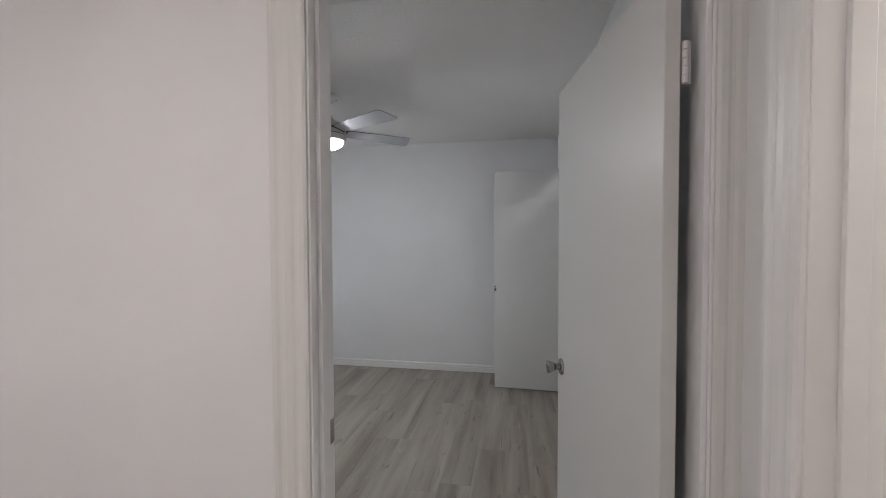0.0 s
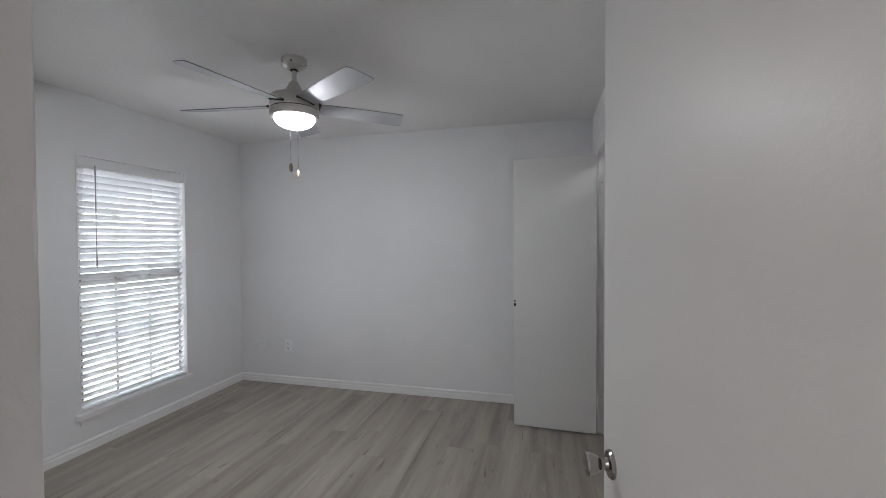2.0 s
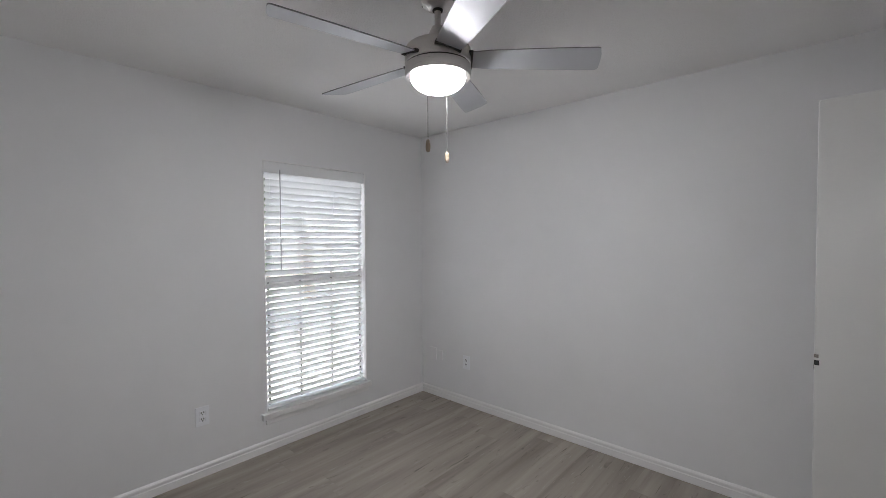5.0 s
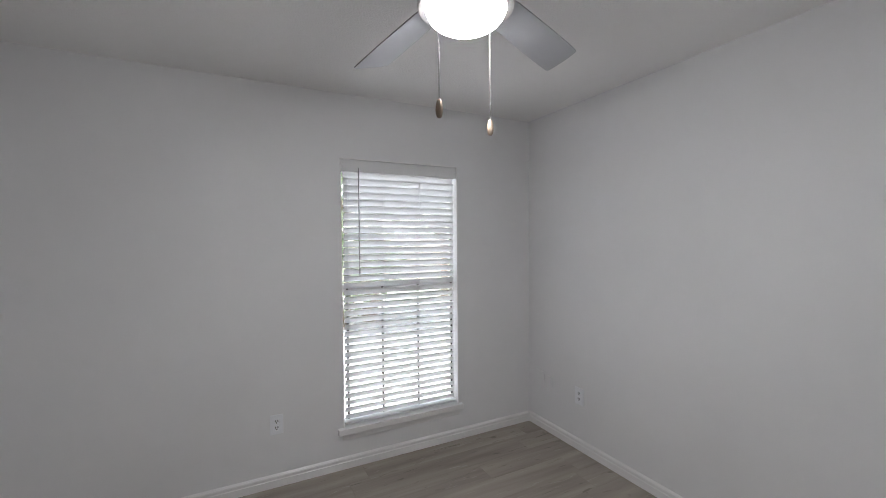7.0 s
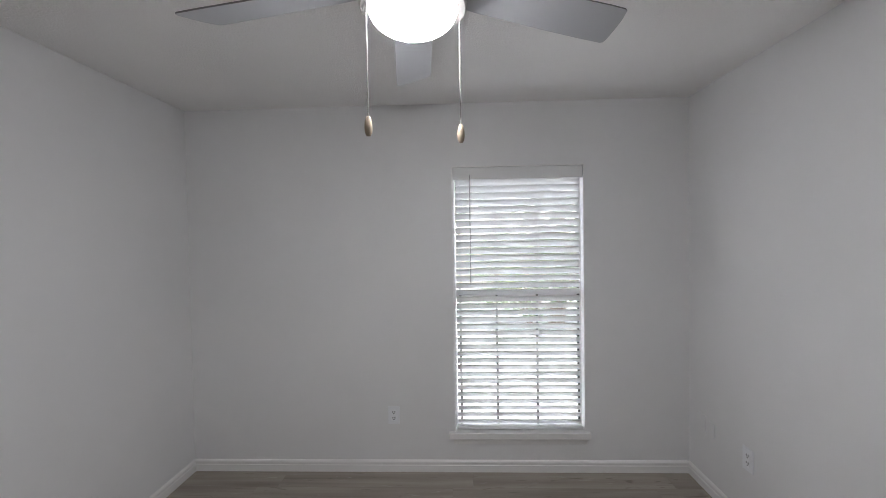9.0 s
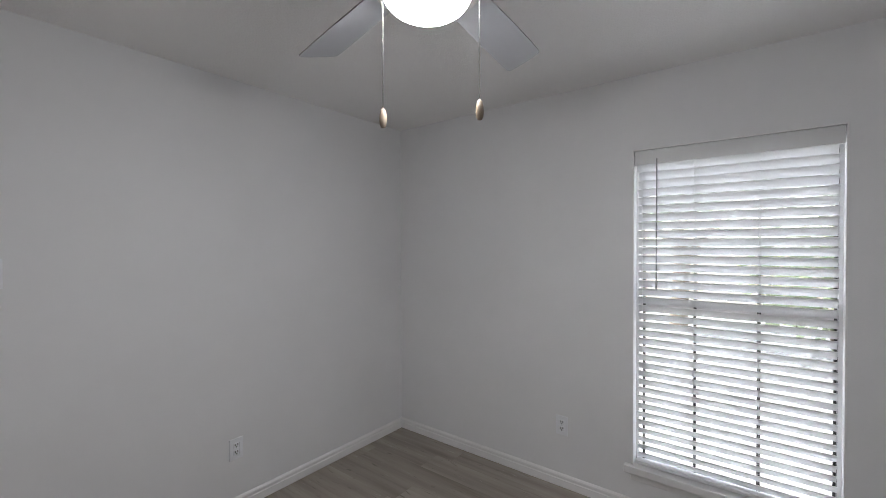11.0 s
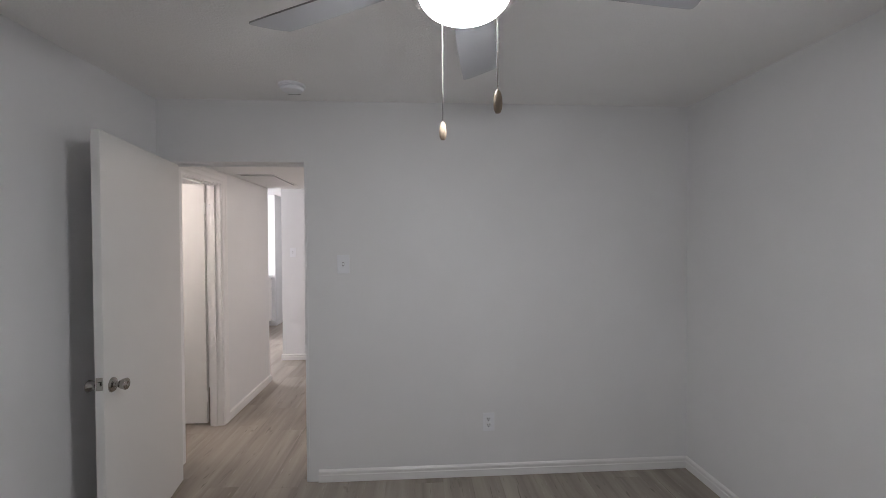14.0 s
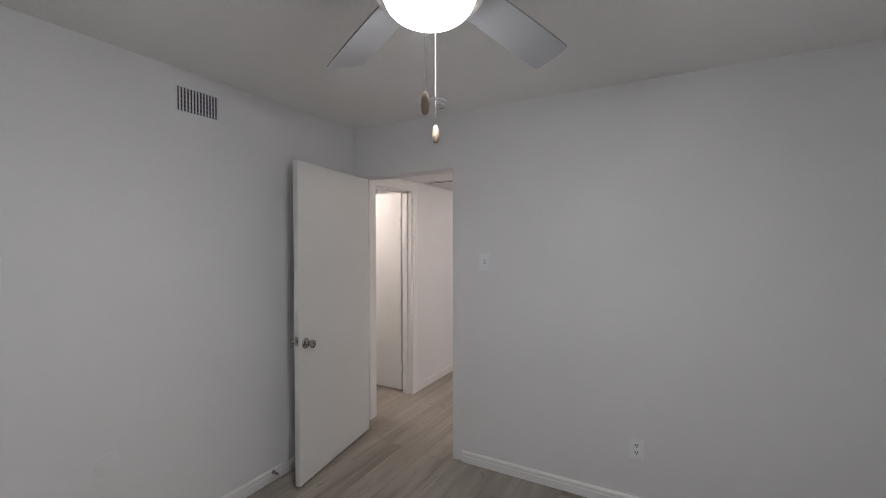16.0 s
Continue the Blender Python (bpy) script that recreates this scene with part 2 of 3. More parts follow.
WY0, WY1, WZ0, WZ1 = 3.336, 4.174, 0.262, 1.985   # window opening
BY0, BY1 = 0.713, 1.275        # doorway off the hall

# ---- walls, ceilings, sub-floor ----
solid("floor", boxes(((W - 0.12, -5.0, -0.12), (3.4, N + 0.12, -0.0065))), GAP, "dark underlay below grey vinyl plank floor", "floor")
solid("wall_north", boxes(((W - 0.12, N, -0.12), (1.6, N + 0.12, 2.6))), WALL, "plain white painted bedroom wall", "wall")
solid("wall_west", boxes(((W - 0.12, SH, -0.12), (W, WY0, 2.6)), ((W - 0.12, WY1, -0.12), (W, N, 2.6)),
                         ((W - 0.12, WY0, -0.12), (W, WY1, WZ0)), ((W - 0.12, WY0, WZ1), (W, WY1, 2.6))), WALL, "white painted bedroom wall with a window opening", "wall")
solid("wall_south", boxes(((W, SH, -0.12), (DX0 - 0.0178, S, 2.6)), ((DX0 - 0.0178, SH, DH + 0.0178), (DX1 + 0.0178, S, 2.6)), ((DX1 + 0.0178, SH, -0.12), (2.0, S, 2.6))), WALL,
      "white painted wall with an open doorway to the hall", "wall")
solid("wall_east", boxes(((E, S, -0.12), (E + 0.1, CY0 - 0.0178, 2.6)), ((E, CY0 - 0.0178, CH + 0.0178), (E + 0.1, CY1 + 0.0178, 2.6)), ((E, CY1 + 0.0178, -0.12), (E + 0.1, N, 2.6))), WALL,
      "white painted bedroom wall with a closet doorway", "wall")
solid("ceiling", boxes(((W, S, H), (E, N, H + 0.12))), CEIL, "white textured bedroom ceiling", "ceiling")
solid("wall_closet", boxes(((1.48, 3.2, -0.12), (1.6, N, 2.6)), ((E + 0.1, 3.2, -0.12), (1.48, 3.3, 2.6))), WALL, "white painted closet walls", "wall")
solid("ceiling_closet", boxes(((E + 0.1, 3.3, H), (1.48, N, H + 0.1))), CEIL, "white closet ceiling", "ceiling")
solid("wall_hall_east", boxes(((HX, -0.37, -0.12), (HX + 0.1, BY0 - 0.0178, 2.6)), ((HX, BY0 - 0.0178, DH - 0.0022), (HX + 0.1, BY1 + 0.0178, 2.6)), ((HX, BY1 + 0.0178, -0.12), (HX + 0.1, SH, 2.6))), WALL,
      "white painted hall wall with a doorway", "wall")
solid("wall_hall_south", boxes(((-1.5, -1.33, -0.12), (0.882, -1.205, 2.6))), WALL, "white painted wall at the hall's end", "wall")
solid("wall_hall_west", boxes(((-1.5, -1.205, -0.12), (-1.38, SH, 2.6))), WALL, "plain white hall wall", "wall")
solid("ceiling_hall", boxes(((-1.38, -0.40, HZ), (HX, SH, H + 0.12))), CEIL, "low white hall ceiling", "ceiling")
solid("ceiling_living", boxes(((-1.5, -5.0, H), (3.4, -0.40, H + 0.12))), CEIL, "white ceiling beyond the hall", "ceiling")
solid("wall_bath", boxes(((HX + 0.1, -0.37, -0.12), (3.4, -0.24, 2.6)), ((1.9, -0.24, -0.12), (2.0, SH, 2.6))), WALL, "white painted walls of the side room", "wall")
solid("ceiling_bath", boxes(((HX + 0.1, -0.24, HZ + 0.1), (1.9, SH, HZ + 0.2))), CEIL, "white side room ceiling", "ceiling")
solid("wall_far_east", boxes(((3.3, -5.0, -0.12), (3.4, -0.37, 2.6))), WALL, "white painted far wall", "wall")
solid("wall_far_end", boxes(((1.74, -3.62, -0.12), (3.3, -3.5, 2.6)), ((1.74, -4.40, -0.12), (1.86, -3.62, 2.6)), ((-1.5, -4.52, -0.12), (0.86, -4.40, 2.6)), ((0.86, -4.52, 2.04), (1.74, -4.40, 2.6))), WALL,
      "white painted walls beyond the hall", "wall")
solid("wall_far_west", boxes(((-1.5, -4.40, -0.12), (-1.38, -1.31, 2.6))), WALL, "plain white wall", "wall")
solid("wall_far_back", boxes(((0.0, -5.0, -0.12), (3.3, -4.9, 2.6)), ((0.0, -4.9, -0.12), (0.1, -4.52, 2.6))), WALL, "plain white wall", "wall")

# ---- trim ----
BASE = [(0.0000, 0), (0.0000, 0.014), (0.0432, 0.014), (0.0465, 0.0105), (0.0548, 0.0105), (0.0581, 0.0125), (0.0664, 0.0115), (0.0730, 0.006), (0.0764, 0.0)]


def baseboard(a, b, normal):
    ob = solid("baseboard", sweep([(*a, 0.0005), (*b, 0.0005)], BASE, ([(0, 0, 1)] * 2, normal)), TRIM, "white painted stepped wooden baseboard along the wall", "baseboard")
    return ob


baseboard((W, N), (E, N), (0, -1, 0))
baseboard((W, S), (W, N - 0.014), (1, 0, 0))
baseboard((W + 0.014, S), (DX0 - 0.075, S), (0, 1, 0))
baseboard((E, S + 0.02), (E, CY0 - 0.107), (-1, 0, 0))
baseboard((E, CY1 + 0.107), (E, N - 0.014), (-1, 0, 0))
baseboard((HX, -0.37 - 0.014), (HX, BY0 - 0.07), (-1, 0, 0))
baseboard((HX, -0.37), (3.2, -0.37), (0, -1, 0))
baseboard((-1.38, -1.205), (0.882 + 0.014, -1.205), (0, 1, 0))
baseboard((0.882, -1.205), (0.882, -1.31), (1, 0, 0))
baseboard((1.74 - 0.014, -3.5), (1.83, -3.5), (0, 1, 0))
baseboard((1.74, -4.40), (1.74, -3.5), (-1, 0, 0))
baseboard((-1.38, SH), (DX0 - 0.075, SH), (0, -1, 0))
baseboard((1.48, 3.3), (1.48, N), (-1, 0, 0))
baseboard((E + 0.1, N), (1.466, N), (0, -1, 0))

CASE = [(0.0000, 0.0), (0.0000, 0.010), (0.0066, 0.0135), (0.0183, 0.0138), (0.0249, 0.0118), (0.0314, 0.0118), (0.0393, 0.0142), (0.0550, 0.0152), (0.0629, 0.0132), (0.0707, 0.0132), (0.0786, 0.0158), (0.0865, 0.0158), (0.0917, 0.013), (0.0917, 0.0)]
WIDE = [(0.0, 0.0), (0.0, 0.009), (0.002, 0.011), (0.098, 0.011), (0.100, 0.009), (0.100, 0.0)]
FLAT = [(0.0, 0.0), (0.0, 0.009), (0.002, 0.011), (0.050, 0.011), (0.052, 0.009), (0.052, 0.0)]


def casing(origin, along, width, height, normal, profile, gap=0.0, paint=TRIM):
    """A door casing round an opening: origin is the foot of its first side."""
    o, a = Vector(origin), Vector(along)
    up = Vector((0, 0, 1))
    path = [o - a * gap, o - a * gap + up * (height + gap), o + a * (width + gap) + up * (height + gap), o + a * (width + gap)]
    dirs = [-a, -a + up, a + up, a]
    return solid("trim", sweep(path, profile, (dirs, normal)), paint, "white painted moulded wooden door casing", "trim")


def jamb(name, origin, along, width, height, across, depth, label, paint=DOOR, stop_at=(0.28, 0.60)):
    """A lining for a doorway with its stop bead."""
    o, a, c, up = Vector(origin), Vector(along), Vector(across), Vector((0, 0, 1))
    bm = bmesh.new()

    def slab(p, q):
        box(bm, [min(p[i], q[i]) for i in range(3)], [max(p[i], q[i]) for i in range(3)], 0.0015)

    slab(o - a * 0.018, o + c * depth + up * (height + 0.018))
    slab(o + a * width, o + a * (width + 0.018) + c * depth + up * (height + 0.018))
    slab(o + up * height, o + a * width + c * depth + up * (height + 0.018))
    s0, s1 = c * (depth * stop_at[0]), c * (depth * stop_at[1])
    slab(o + c * (depth * 0.28), o + a * 0.011 + c * (depth * 0.60) + up * height)
    slab(o + a * (width - 0.011) + s0, o + a * width + s1 + up * height)
    slab(o + a * 0.011 + s0 + up * (height - 0.011), o + a * (width - 0.011) + s1 + up * height)
    return solid(name, bm, paint, label, "door frame")


jamb("door_frame_1", (DX0, SH - 0.002, 0), (1, 0, 0), DX1 - DX0, DH, (0, 1, 0), S - SH + 0.004, "white painted door lining with worn edges", WALL, (0.04, 0.27))
casing((DX0, SH, 0), (1, 0, 0), DX1 - DX0, DH, (0, -1, 0), CASE, 0.005, DOOR)
closet_frame = jamb("door_frame_2", (E + 0.102, CY0, 0), (0, 1, 0), CY1 - CY0, CH, (-1, 0, 0), 0.104, "white painted closet door lining", TRIM)
casing((E, CY0, 0), (0, 1, 0), CY1 - CY0, CH, (-1, 0, 0), WIDE, 0.006)
side_frame = jamb("door_frame_3", (HX + 0.102, BY0, 0), (0, 1, 0), BY1 - BY0, DH - 0.02, (-1, 0, 0), 0.104, "white painted door lining off the hall", TRIM)
casing((HX, BY0, 0), (0, 1, 0), BY1 - BY0, DH - 0.02, (-1, 0, 0), CASE, 0.005)
casing((0.86, -4.40, 0), (1, 0, 0), 0.86, 2.04, (0, 1, 0), FLAT, 0.0)

for z in (0.24, 1.785):
    part("hinge_leaf", box(bmesh.new(), (HX + 0.062, BY0 - 0.001, z - 0.045), (HX + 0.098, BY0 + 0.0025, z + 0.045), 0.0008), WALL, side_frame, "painted-over hinge leaf")
for z in (0.26, 1.80):
    part("hinge_leaf", box(bmesh.new(), (E + 0.002, CY1 - 0.0025, z - 0.045), (E + 0.030, CY1 + 0.001, z + 0.045), 0.0008), TRIM, closet_frame, "painted-over hinge leaf")
    part("screw_hole", lathe([(0, 0.003), (0.0035, 0.003), (0.0035, 0.0), (0, 0.0)], 12, "y"), DARK, closet_frame).matrix_basis = pose(E + 0.018, CY1 - 0.0018, z + 0.015, 0, 0, 180)

# ---- doors ----


def knob_parts(parent, place, side):
    """Rose and tulip knob that stands out along local y by side."""
    rose = part("knob_rose", lathe([(0, 0.0), (0.033, 0.0), (0.033, 0.004), (0.029, 0.009), (0.016, 0.011), (0.013, 0.018)], 28, "y"), CHROME, parent, "round chrome rose", True)
    knob = part("door_knob", lathe([(0.0125, 0.010), (0.0125, 0.026), (0.017, 0.030), (0.021, 0.038), (0.0255, 0.050), (0.0265, 0.056), (0.024, 0.060), (0.012, 0.062), (0.009, 0.0605), (0, 0.0605)], 28, "y"), CHROME, parent, "polished chrome tulip knob", True)
    for ob in (rose, knob):
        ob.matrix_basis = pose(*place, 0, 0, 0 if side > 0 else 180)


def hinge_parts(parent, heights, x, y):
    for z in heights:
        bm = bmesh.new()
        for k in range(5):
            bmesh.ops.create_cone(bm, cap_ends=True, segments=12, radius1=0.0065, radius2=0.0065, depth=0.0165, matrix=Matrix.Translation((x, y, z - 0.035 + k * 0.0175)))
        part("hinge", bm, TRIM, parent, "painted-over butt hinge knuckle", True)


def slab_door(name, label, m, width, height, thick, knob=True, hinges=(0.25, 1.78), kind="structure"):
    """A flush door; its hinge edge is at x 0, it runs along +x, and y is its thickness."""
    d = thing(name, label, "door", m, kind)
    part("door_leaf", box(bmesh.new(), (0.004, -thick / 2, 0.014), (width, thick / 2, height), 0.0025), DOOR, d)
    if knob:
        knob_parts(d, (width - 0.062, thick / 2, 0.882), 1)
        knob_parts(d, (width - 0.062, -thick / 2, 0.882), -1)
        part("latch_plate", box(bmesh.new(), (width - 0.0005, -0.0125, 0.877), (width + 0.0012, 0.0125, 0.933), 0.0004), CHROME, d, "brushed chrome latch plate")
        part("latch_bolt", box(bmesh.new(), (width + 0.0012, -0.006, 0.896), (width + 0.009, 0.006, 0.914), 0.002), CHROME, d)
    return d


entry_angle = math.degrees(math.atan2(2.354 - 1.522, 0.512 - 0.647))
entry = slab_door("door_1", "white painted flush door standing open with chrome tulip knobs", pose(0.647, 1.522, 0, 0, 0, entry_angle), 0.843, 2.003, 0.035)
hinge_parts(entry, (0.20, 1.778), -0.002, -0.0235)
for z in (0.20, 1.778):
    part("hinge_plate", box(bmesh.new(), (-0.001, -0.036, z - 0.045), (0.0015, -0.0235, z + 0.045), 0.0006), DOOR, entry, "painted-over hinge plate")
closet_angle = math.degrees(math.atan2(4.412 - 4.387, 0.126 - 0.714))
closet_door = slab_door("door_2", "white painted flush closet door standing open without a knob", pose(0.714, 4.387, 0, 0, 0, closet_angle), 0.588, 2.010, 0.034, False)
hinge_parts(closet_door, (0.26, 1.78), -0.004, 0.019)
part("latch_plate", box(bmesh.new(), (0.587, -0.011, 0.888), (0.5898, 0.011, 0.948), 0.0004), CHROME, closet_door, "chrome latch plate on the door's edge")
part("latch_hole", box(bmesh.new(), (0.5896, -0.008, 0.895), (0.5904, 0.008, 0.915)), DARK, closet_door, "dark open latch hole")
part("latch_guard", box(bmesh.new(), (0.5745, 0.0165, 0.945), (0.5893, 0.0195, 0.959), 0.0006), CHROME, closet_door, "small pale metal guard by the door's edge")
part("face_hole", box(bmesh.new(), (0.5725, 0.0165, 0.913), (0.589, 0.0176, 0.934)), DARK, closet_door, "small dark hole by the door's edge")
side_door = slab_door("door_3", "white painted flush door opened into the side room", pose(HX + 0.135, 0.672, 0, 0, 0, -1), 0.56, 2.0, 0.034, False)
hinge_parts(side_door, (0.24, 1.80), -0.004, 0.02)
slab_door("door_4", "white painted flush door at the far end", pose(1.655, -4.47, 0, 0, 0, 181), 0.79, 2.03, 0.035, False)
strike = solid("strike_plate", box(bmesh.new(), (DX0 - 0.0005, 1.553, 0.872), (DX0 + 0.0018, 1.580, 0.935), 0.0005), CHROME, "worn chrome strike plate on the door lining", "strike plate", kind="")

# ---- window ----
win = thing("window_1", "white sash window behind a lowered blind", "window", None, "structure")
RX = W - 0.085
part("window_frame", boxes(((RX - 0.03, WY0, WZ0), (RX + 0.02, WY0 + 0.016, WZ1)), ((RX - 0.03, WY1 - 0.016, WZ0), (RX + 0.02, WY1, WZ1)),
                           ((RX - 0.03, WY0 + 0.016, WZ1 - 0.04), (RX + 0.02, WY1 - 0.016, WZ1)), ((RX - 0.03, WY0 + 0.016, WZ0), (RX + 0.02, WY1 - 0.016, WZ0 + 0.032)), bevel=0.002), TRIM, win)
part("meeting_rail", box(bmesh.new(), (RX - 0.03, WY0 + 0.016, 1.128), (RX + 0.03, WY1 - 0.016, 1.178), 0.003), TRIM, win)
for z0, z1, dx in ((WZ0 + 0.032, 1.128, 0.0), (1.178, WZ1 - 0.04, -0.015)):
    pane = part("pane", box(bmesh.new(), (RX + dx - 0.002, WY0 + 0.016, z0), (RX + dx + 0.002, WY1 - 0.016, z1)), GLASS, win, "clear window glass")
    pane.visible_shadow = False
part("window_sill", box(bmesh.new(), (RX + 0.02, WY0 - 0.042, WZ0 - 0.038), (W + 0.032, WY1 + 0.030, WZ0 + 0.003), 0.004), TRIM, win, "white painted wooden sill")
part("apron", box(bmesh.new(), (W, WY0 - 0.012, WZ0 - 0.078), (W + 0.011, WY1 + 0.012, WZ0 - 0.038), 0.003), TRIM, win)
part("corner_bead", boxes(((W, WY0 - 0.006, WZ0), (W + 0.004, WY0 + 0.001, WZ1 + 0.006)), ((W, WY1 - 0.001, WZ0), (W + 0.004, WY1 + 0.006, WZ1 + 0.006)), ((W, WY0 + 0.001, WZ1 - 0.001), (W + 0.004, WY1 - 0.001, WZ1 + 0.006)), bevel=0.001), TRIM, win)

BX = W - 0.030
blind = thing("window_blind", "white faux wood venetian blind with tilted slats, lowered over the window", "blind", pose(BX, (WY0 + WY1) / 2, 0))
bw = (WY1 - WY0) / 2 - 0.006
part("valance", box(bmesh.new(), (0.012, -bw - 0.003, WZ1 - 0.080), (0.028, bw + 0.003, WZ1 - 0.0015), 0.004), BLIND, blind, "plain white valance")
part("head_rail", box(bmesh.new(), (-0.028, -bw, WZ1 - 0.055), (0.011, bw, WZ1 - 0.003), 0.002), BLIND, blind)


def slat_mesh():
    bm = bmesh.new()
    n, wdt, th = 6, 0.050, 0.0036
    top, low = [], []
    for i in range(n + 1):
        u = (i / n - 0.5) * wdt
        c = 0.0034 * (1 - (2 * i / n - 1) ** 2)
        top.append([bm.verts.new((u, s * (bw - 0.013), c + th / 2)) for s in (-1, 1)])
        low.append([bm.verts.new((u, s * (bw - 0.013), c - th / 2)) for s in (-1, 1)])
    for a, b in zip(top, top[1:]):
        bm.faces.new((a[0], b[0], b[1], a[1]))
    for a, b in zip(low, low[1:]):
        bm.faces.new((a[0], a[1], b[1], b[0]))
    for k in (0, 1):
        for i in range(n):
            bm.faces.new((top[i][k], low[i][k], low[i + 1][k], top[i + 1][k]))
    for i in (0, n):
        bm.faces.new((top[i][0], top[i][1], low[i][1], low[i][0]))
    bmesh.ops.recalc_face_normals(bm, faces=bm.faces)
    return mesh_of("slat", bm, BLIND, True)


SLAT = slat_mesh()
slats, z_low, z_high = 36, 0.319, 1.893
rnd = random.Random(4)
SLAT_TILT = 50
for i in range(slats):
    ob = new("slat", SLAT)
    ob.parent = blind
    ob.matrix_basis = pose(0, rnd.uniform(-0.0015, 0.0015), z_low + (z_high - z_low) * i / (slats - 1), rnd.uniform(-0.12, 0.12), -SLAT_TILT + rnd.uniform(-1.0, 1.0), 0)
part("bottom_rail", box(bmesh.new(), (-0.026, -bw + 0.004, 0.276), (0.026, bw - 0.004, 0.293), 0.004), BLIND, blind)
# Rear tapes are coloured dark as if backlit; front cords keep the slat white.
for y in (-0.375, -0.135, 0.128, 0.395):
    for x, wd in ((-0.024, 0.014), (0.024, 0.0014)):
        part("ladder_tape", box(bmesh.new(), (x - 0.0004, y - wd / 2, 0.290), (x + 0.0004, y + wd / 2, WZ1 - 0.05)), BACKLIT_TAPE if x < 0 else BLIND, blind)
part("tilt_wand", lathe([(0, 1.235), (0.0045, 1.235), (0.0045, 1.30), (0.0035, 1.31), (0.0035, 1.93), (0, 1.935)], 8), WAND, blind, "thin clear plastic tilt wand", True).matrix_basis = pose(0.036, -0.305, 0)

# ---- ceiling fan ----
FX, FY = -0.972, 3.272
fan = thing("ceiling_fan", "brushed nickel five-blade ceiling fan with a lit frosted dome light", "ceiling fan", pose(FX, FY, H))
part("canopy", lathe([(0, 0), (0.066, 0.0), (0.067, -0.006), (0.066, -0.022), (0.060, -0.038), (0.046, -0.050), (0.030, -0.056), (0.017, -0.058), (0, -0.058)], 40), NICKEL, fan, "", True)
for k in range(4):
    screw = part("canopy_screw", lathe([(0, 0.004), (0.0035, 0.003), (0.0045, 0.0), (0, -0.001)], 12, "x"), GAP, fan, "dark canopy screw", True)
    screw.matrix_basis = pose(0, 0, 0, 0, 0, 20 + 90 * k) @ pose(0.063, 0, -0.031, 0, 22, 0)
part("hanger_collar", lathe([(0.013, -0.056), (0.020, -0.057), (0.020, -0.063), (0.013, -0.065)], 24), GAP, fan, "dark rubber collar", True)
part("downrod", lathe([(0.0125, -0.052), (0.0125, -0.142), (0, -0.142)], 20), NICKEL, fan, "", True)
part("coupling_cover", lathe([(0.014, -0.1220), (0.022, -0.1230), (0.026, -0.1300), (0.036, -0.1520), (0.052, -0.1740), (0.078, -0.1890), (0.080, -0.1960), (0, -0.1960)], 40), NICKEL, fan, "", True)
part("motor_housing", lathe([(0, -0.1940), (0.070, -0.1940), (0.112, -0.2000), (0.1235, -0.2080), (0.1280, -0.2180), (0.1288, -0.2700), (0.1262, -0.2720), (0, -0.2720)], 56), NICKEL, fan, "", True)
# Groove and gap get their shade from a dark colour on these bands.
part("housing_groove", lathe([(0.081, -0.1935), (0.089, -0.1935), (0.100, -0.1975)], 56), GAP, fan, "", True)
part("housing_gap", lathe([(0.1245, -0.2710), (0.1245, -0.2790)], 56), GAP, fan)
part("light_ring", lathe([(0.1262, -0.2770), (0.1288, -0.2780), (0.1292, -0.2920), (0.1280, -0.3140), (0.1250, -0.3190), (0.108, -0.3200), (0.106, -0.3170), (0.106, -0.2770)], 56), NICKEL, fan, "", True)
part("dome", lathe([(0.1050, -0.3170)] + [(0.1050 * math.cos(a), -0.320 - 0.056 * math.sin(a)) for a in [radians(d) for d in range(0, 90, 6)]] + [(0, -0.3760)], 48), DOME, fan, "lit frosted glass dome", True)


def blade_mesh():
    """A plywood fan blade along +x with a skewed, rounded tip."""
    outline = [(0.115, -0.046), (0.20, -0.056), (0.40, -0.064), (0.555, -0.068), (0.602, -0.0675), (0.610, -0.064), (0.6235, -0.030), (0.632, 0.010), (0.638, 0.050), (0.636, 0.061), (0.628, 0.066), (0.555, 0.066), (0.40, 0.062), (0.20, 0.053), (0.115, 0.044)]
    bm = bmesh.new()
    top = [bm.verts.new((x, y, 0.0022)) for x, y in outline]
    low = [bm.verts.new((x, y, -0.0022)) for x, y in outline]
    bm.faces.new(top)
    bm.faces.new(low[::-1])
    for i in range(len(outline)):
        j = (i + 1) % len(outline)
        bm.faces.new((top[i], low[i], low[j], top[j]))
    bmesh.ops.recalc_face_normals(bm, faces=bm.faces)
    for f in bm.faces:
        f.material_index = 0 if abs(f.normal.z) > 0.5 else 1
    me = mesh_of("blade", bm, BLADE)
    me.materials.append(EDGE)
    return me


BLADE_MESH = blade_mesh()
# Dark block paints the shaded slot where a blade enters the housing.
slot = boxes(((0.108, -0.050, -0.006), (0.1345, 0.050, 0.006)))
SLOT_MESH = mesh_of("blade_slot", slot, GAP)
for k in range(5):
    turn = pose(0, 0, -0.250, 0, 0, 42 + 72 * k) @ pose(0, 0, 0, -13, 0, 0)
    for nm, me in (("blade", BLADE_MESH), ("blade_slot", SLOT_MESH)):
        ob = new(nm, me)
        ob.parent, ob.matrix_basis = fan, turn
        if nm == "blade":
            ob["label"] = "silver-grey fan blade"


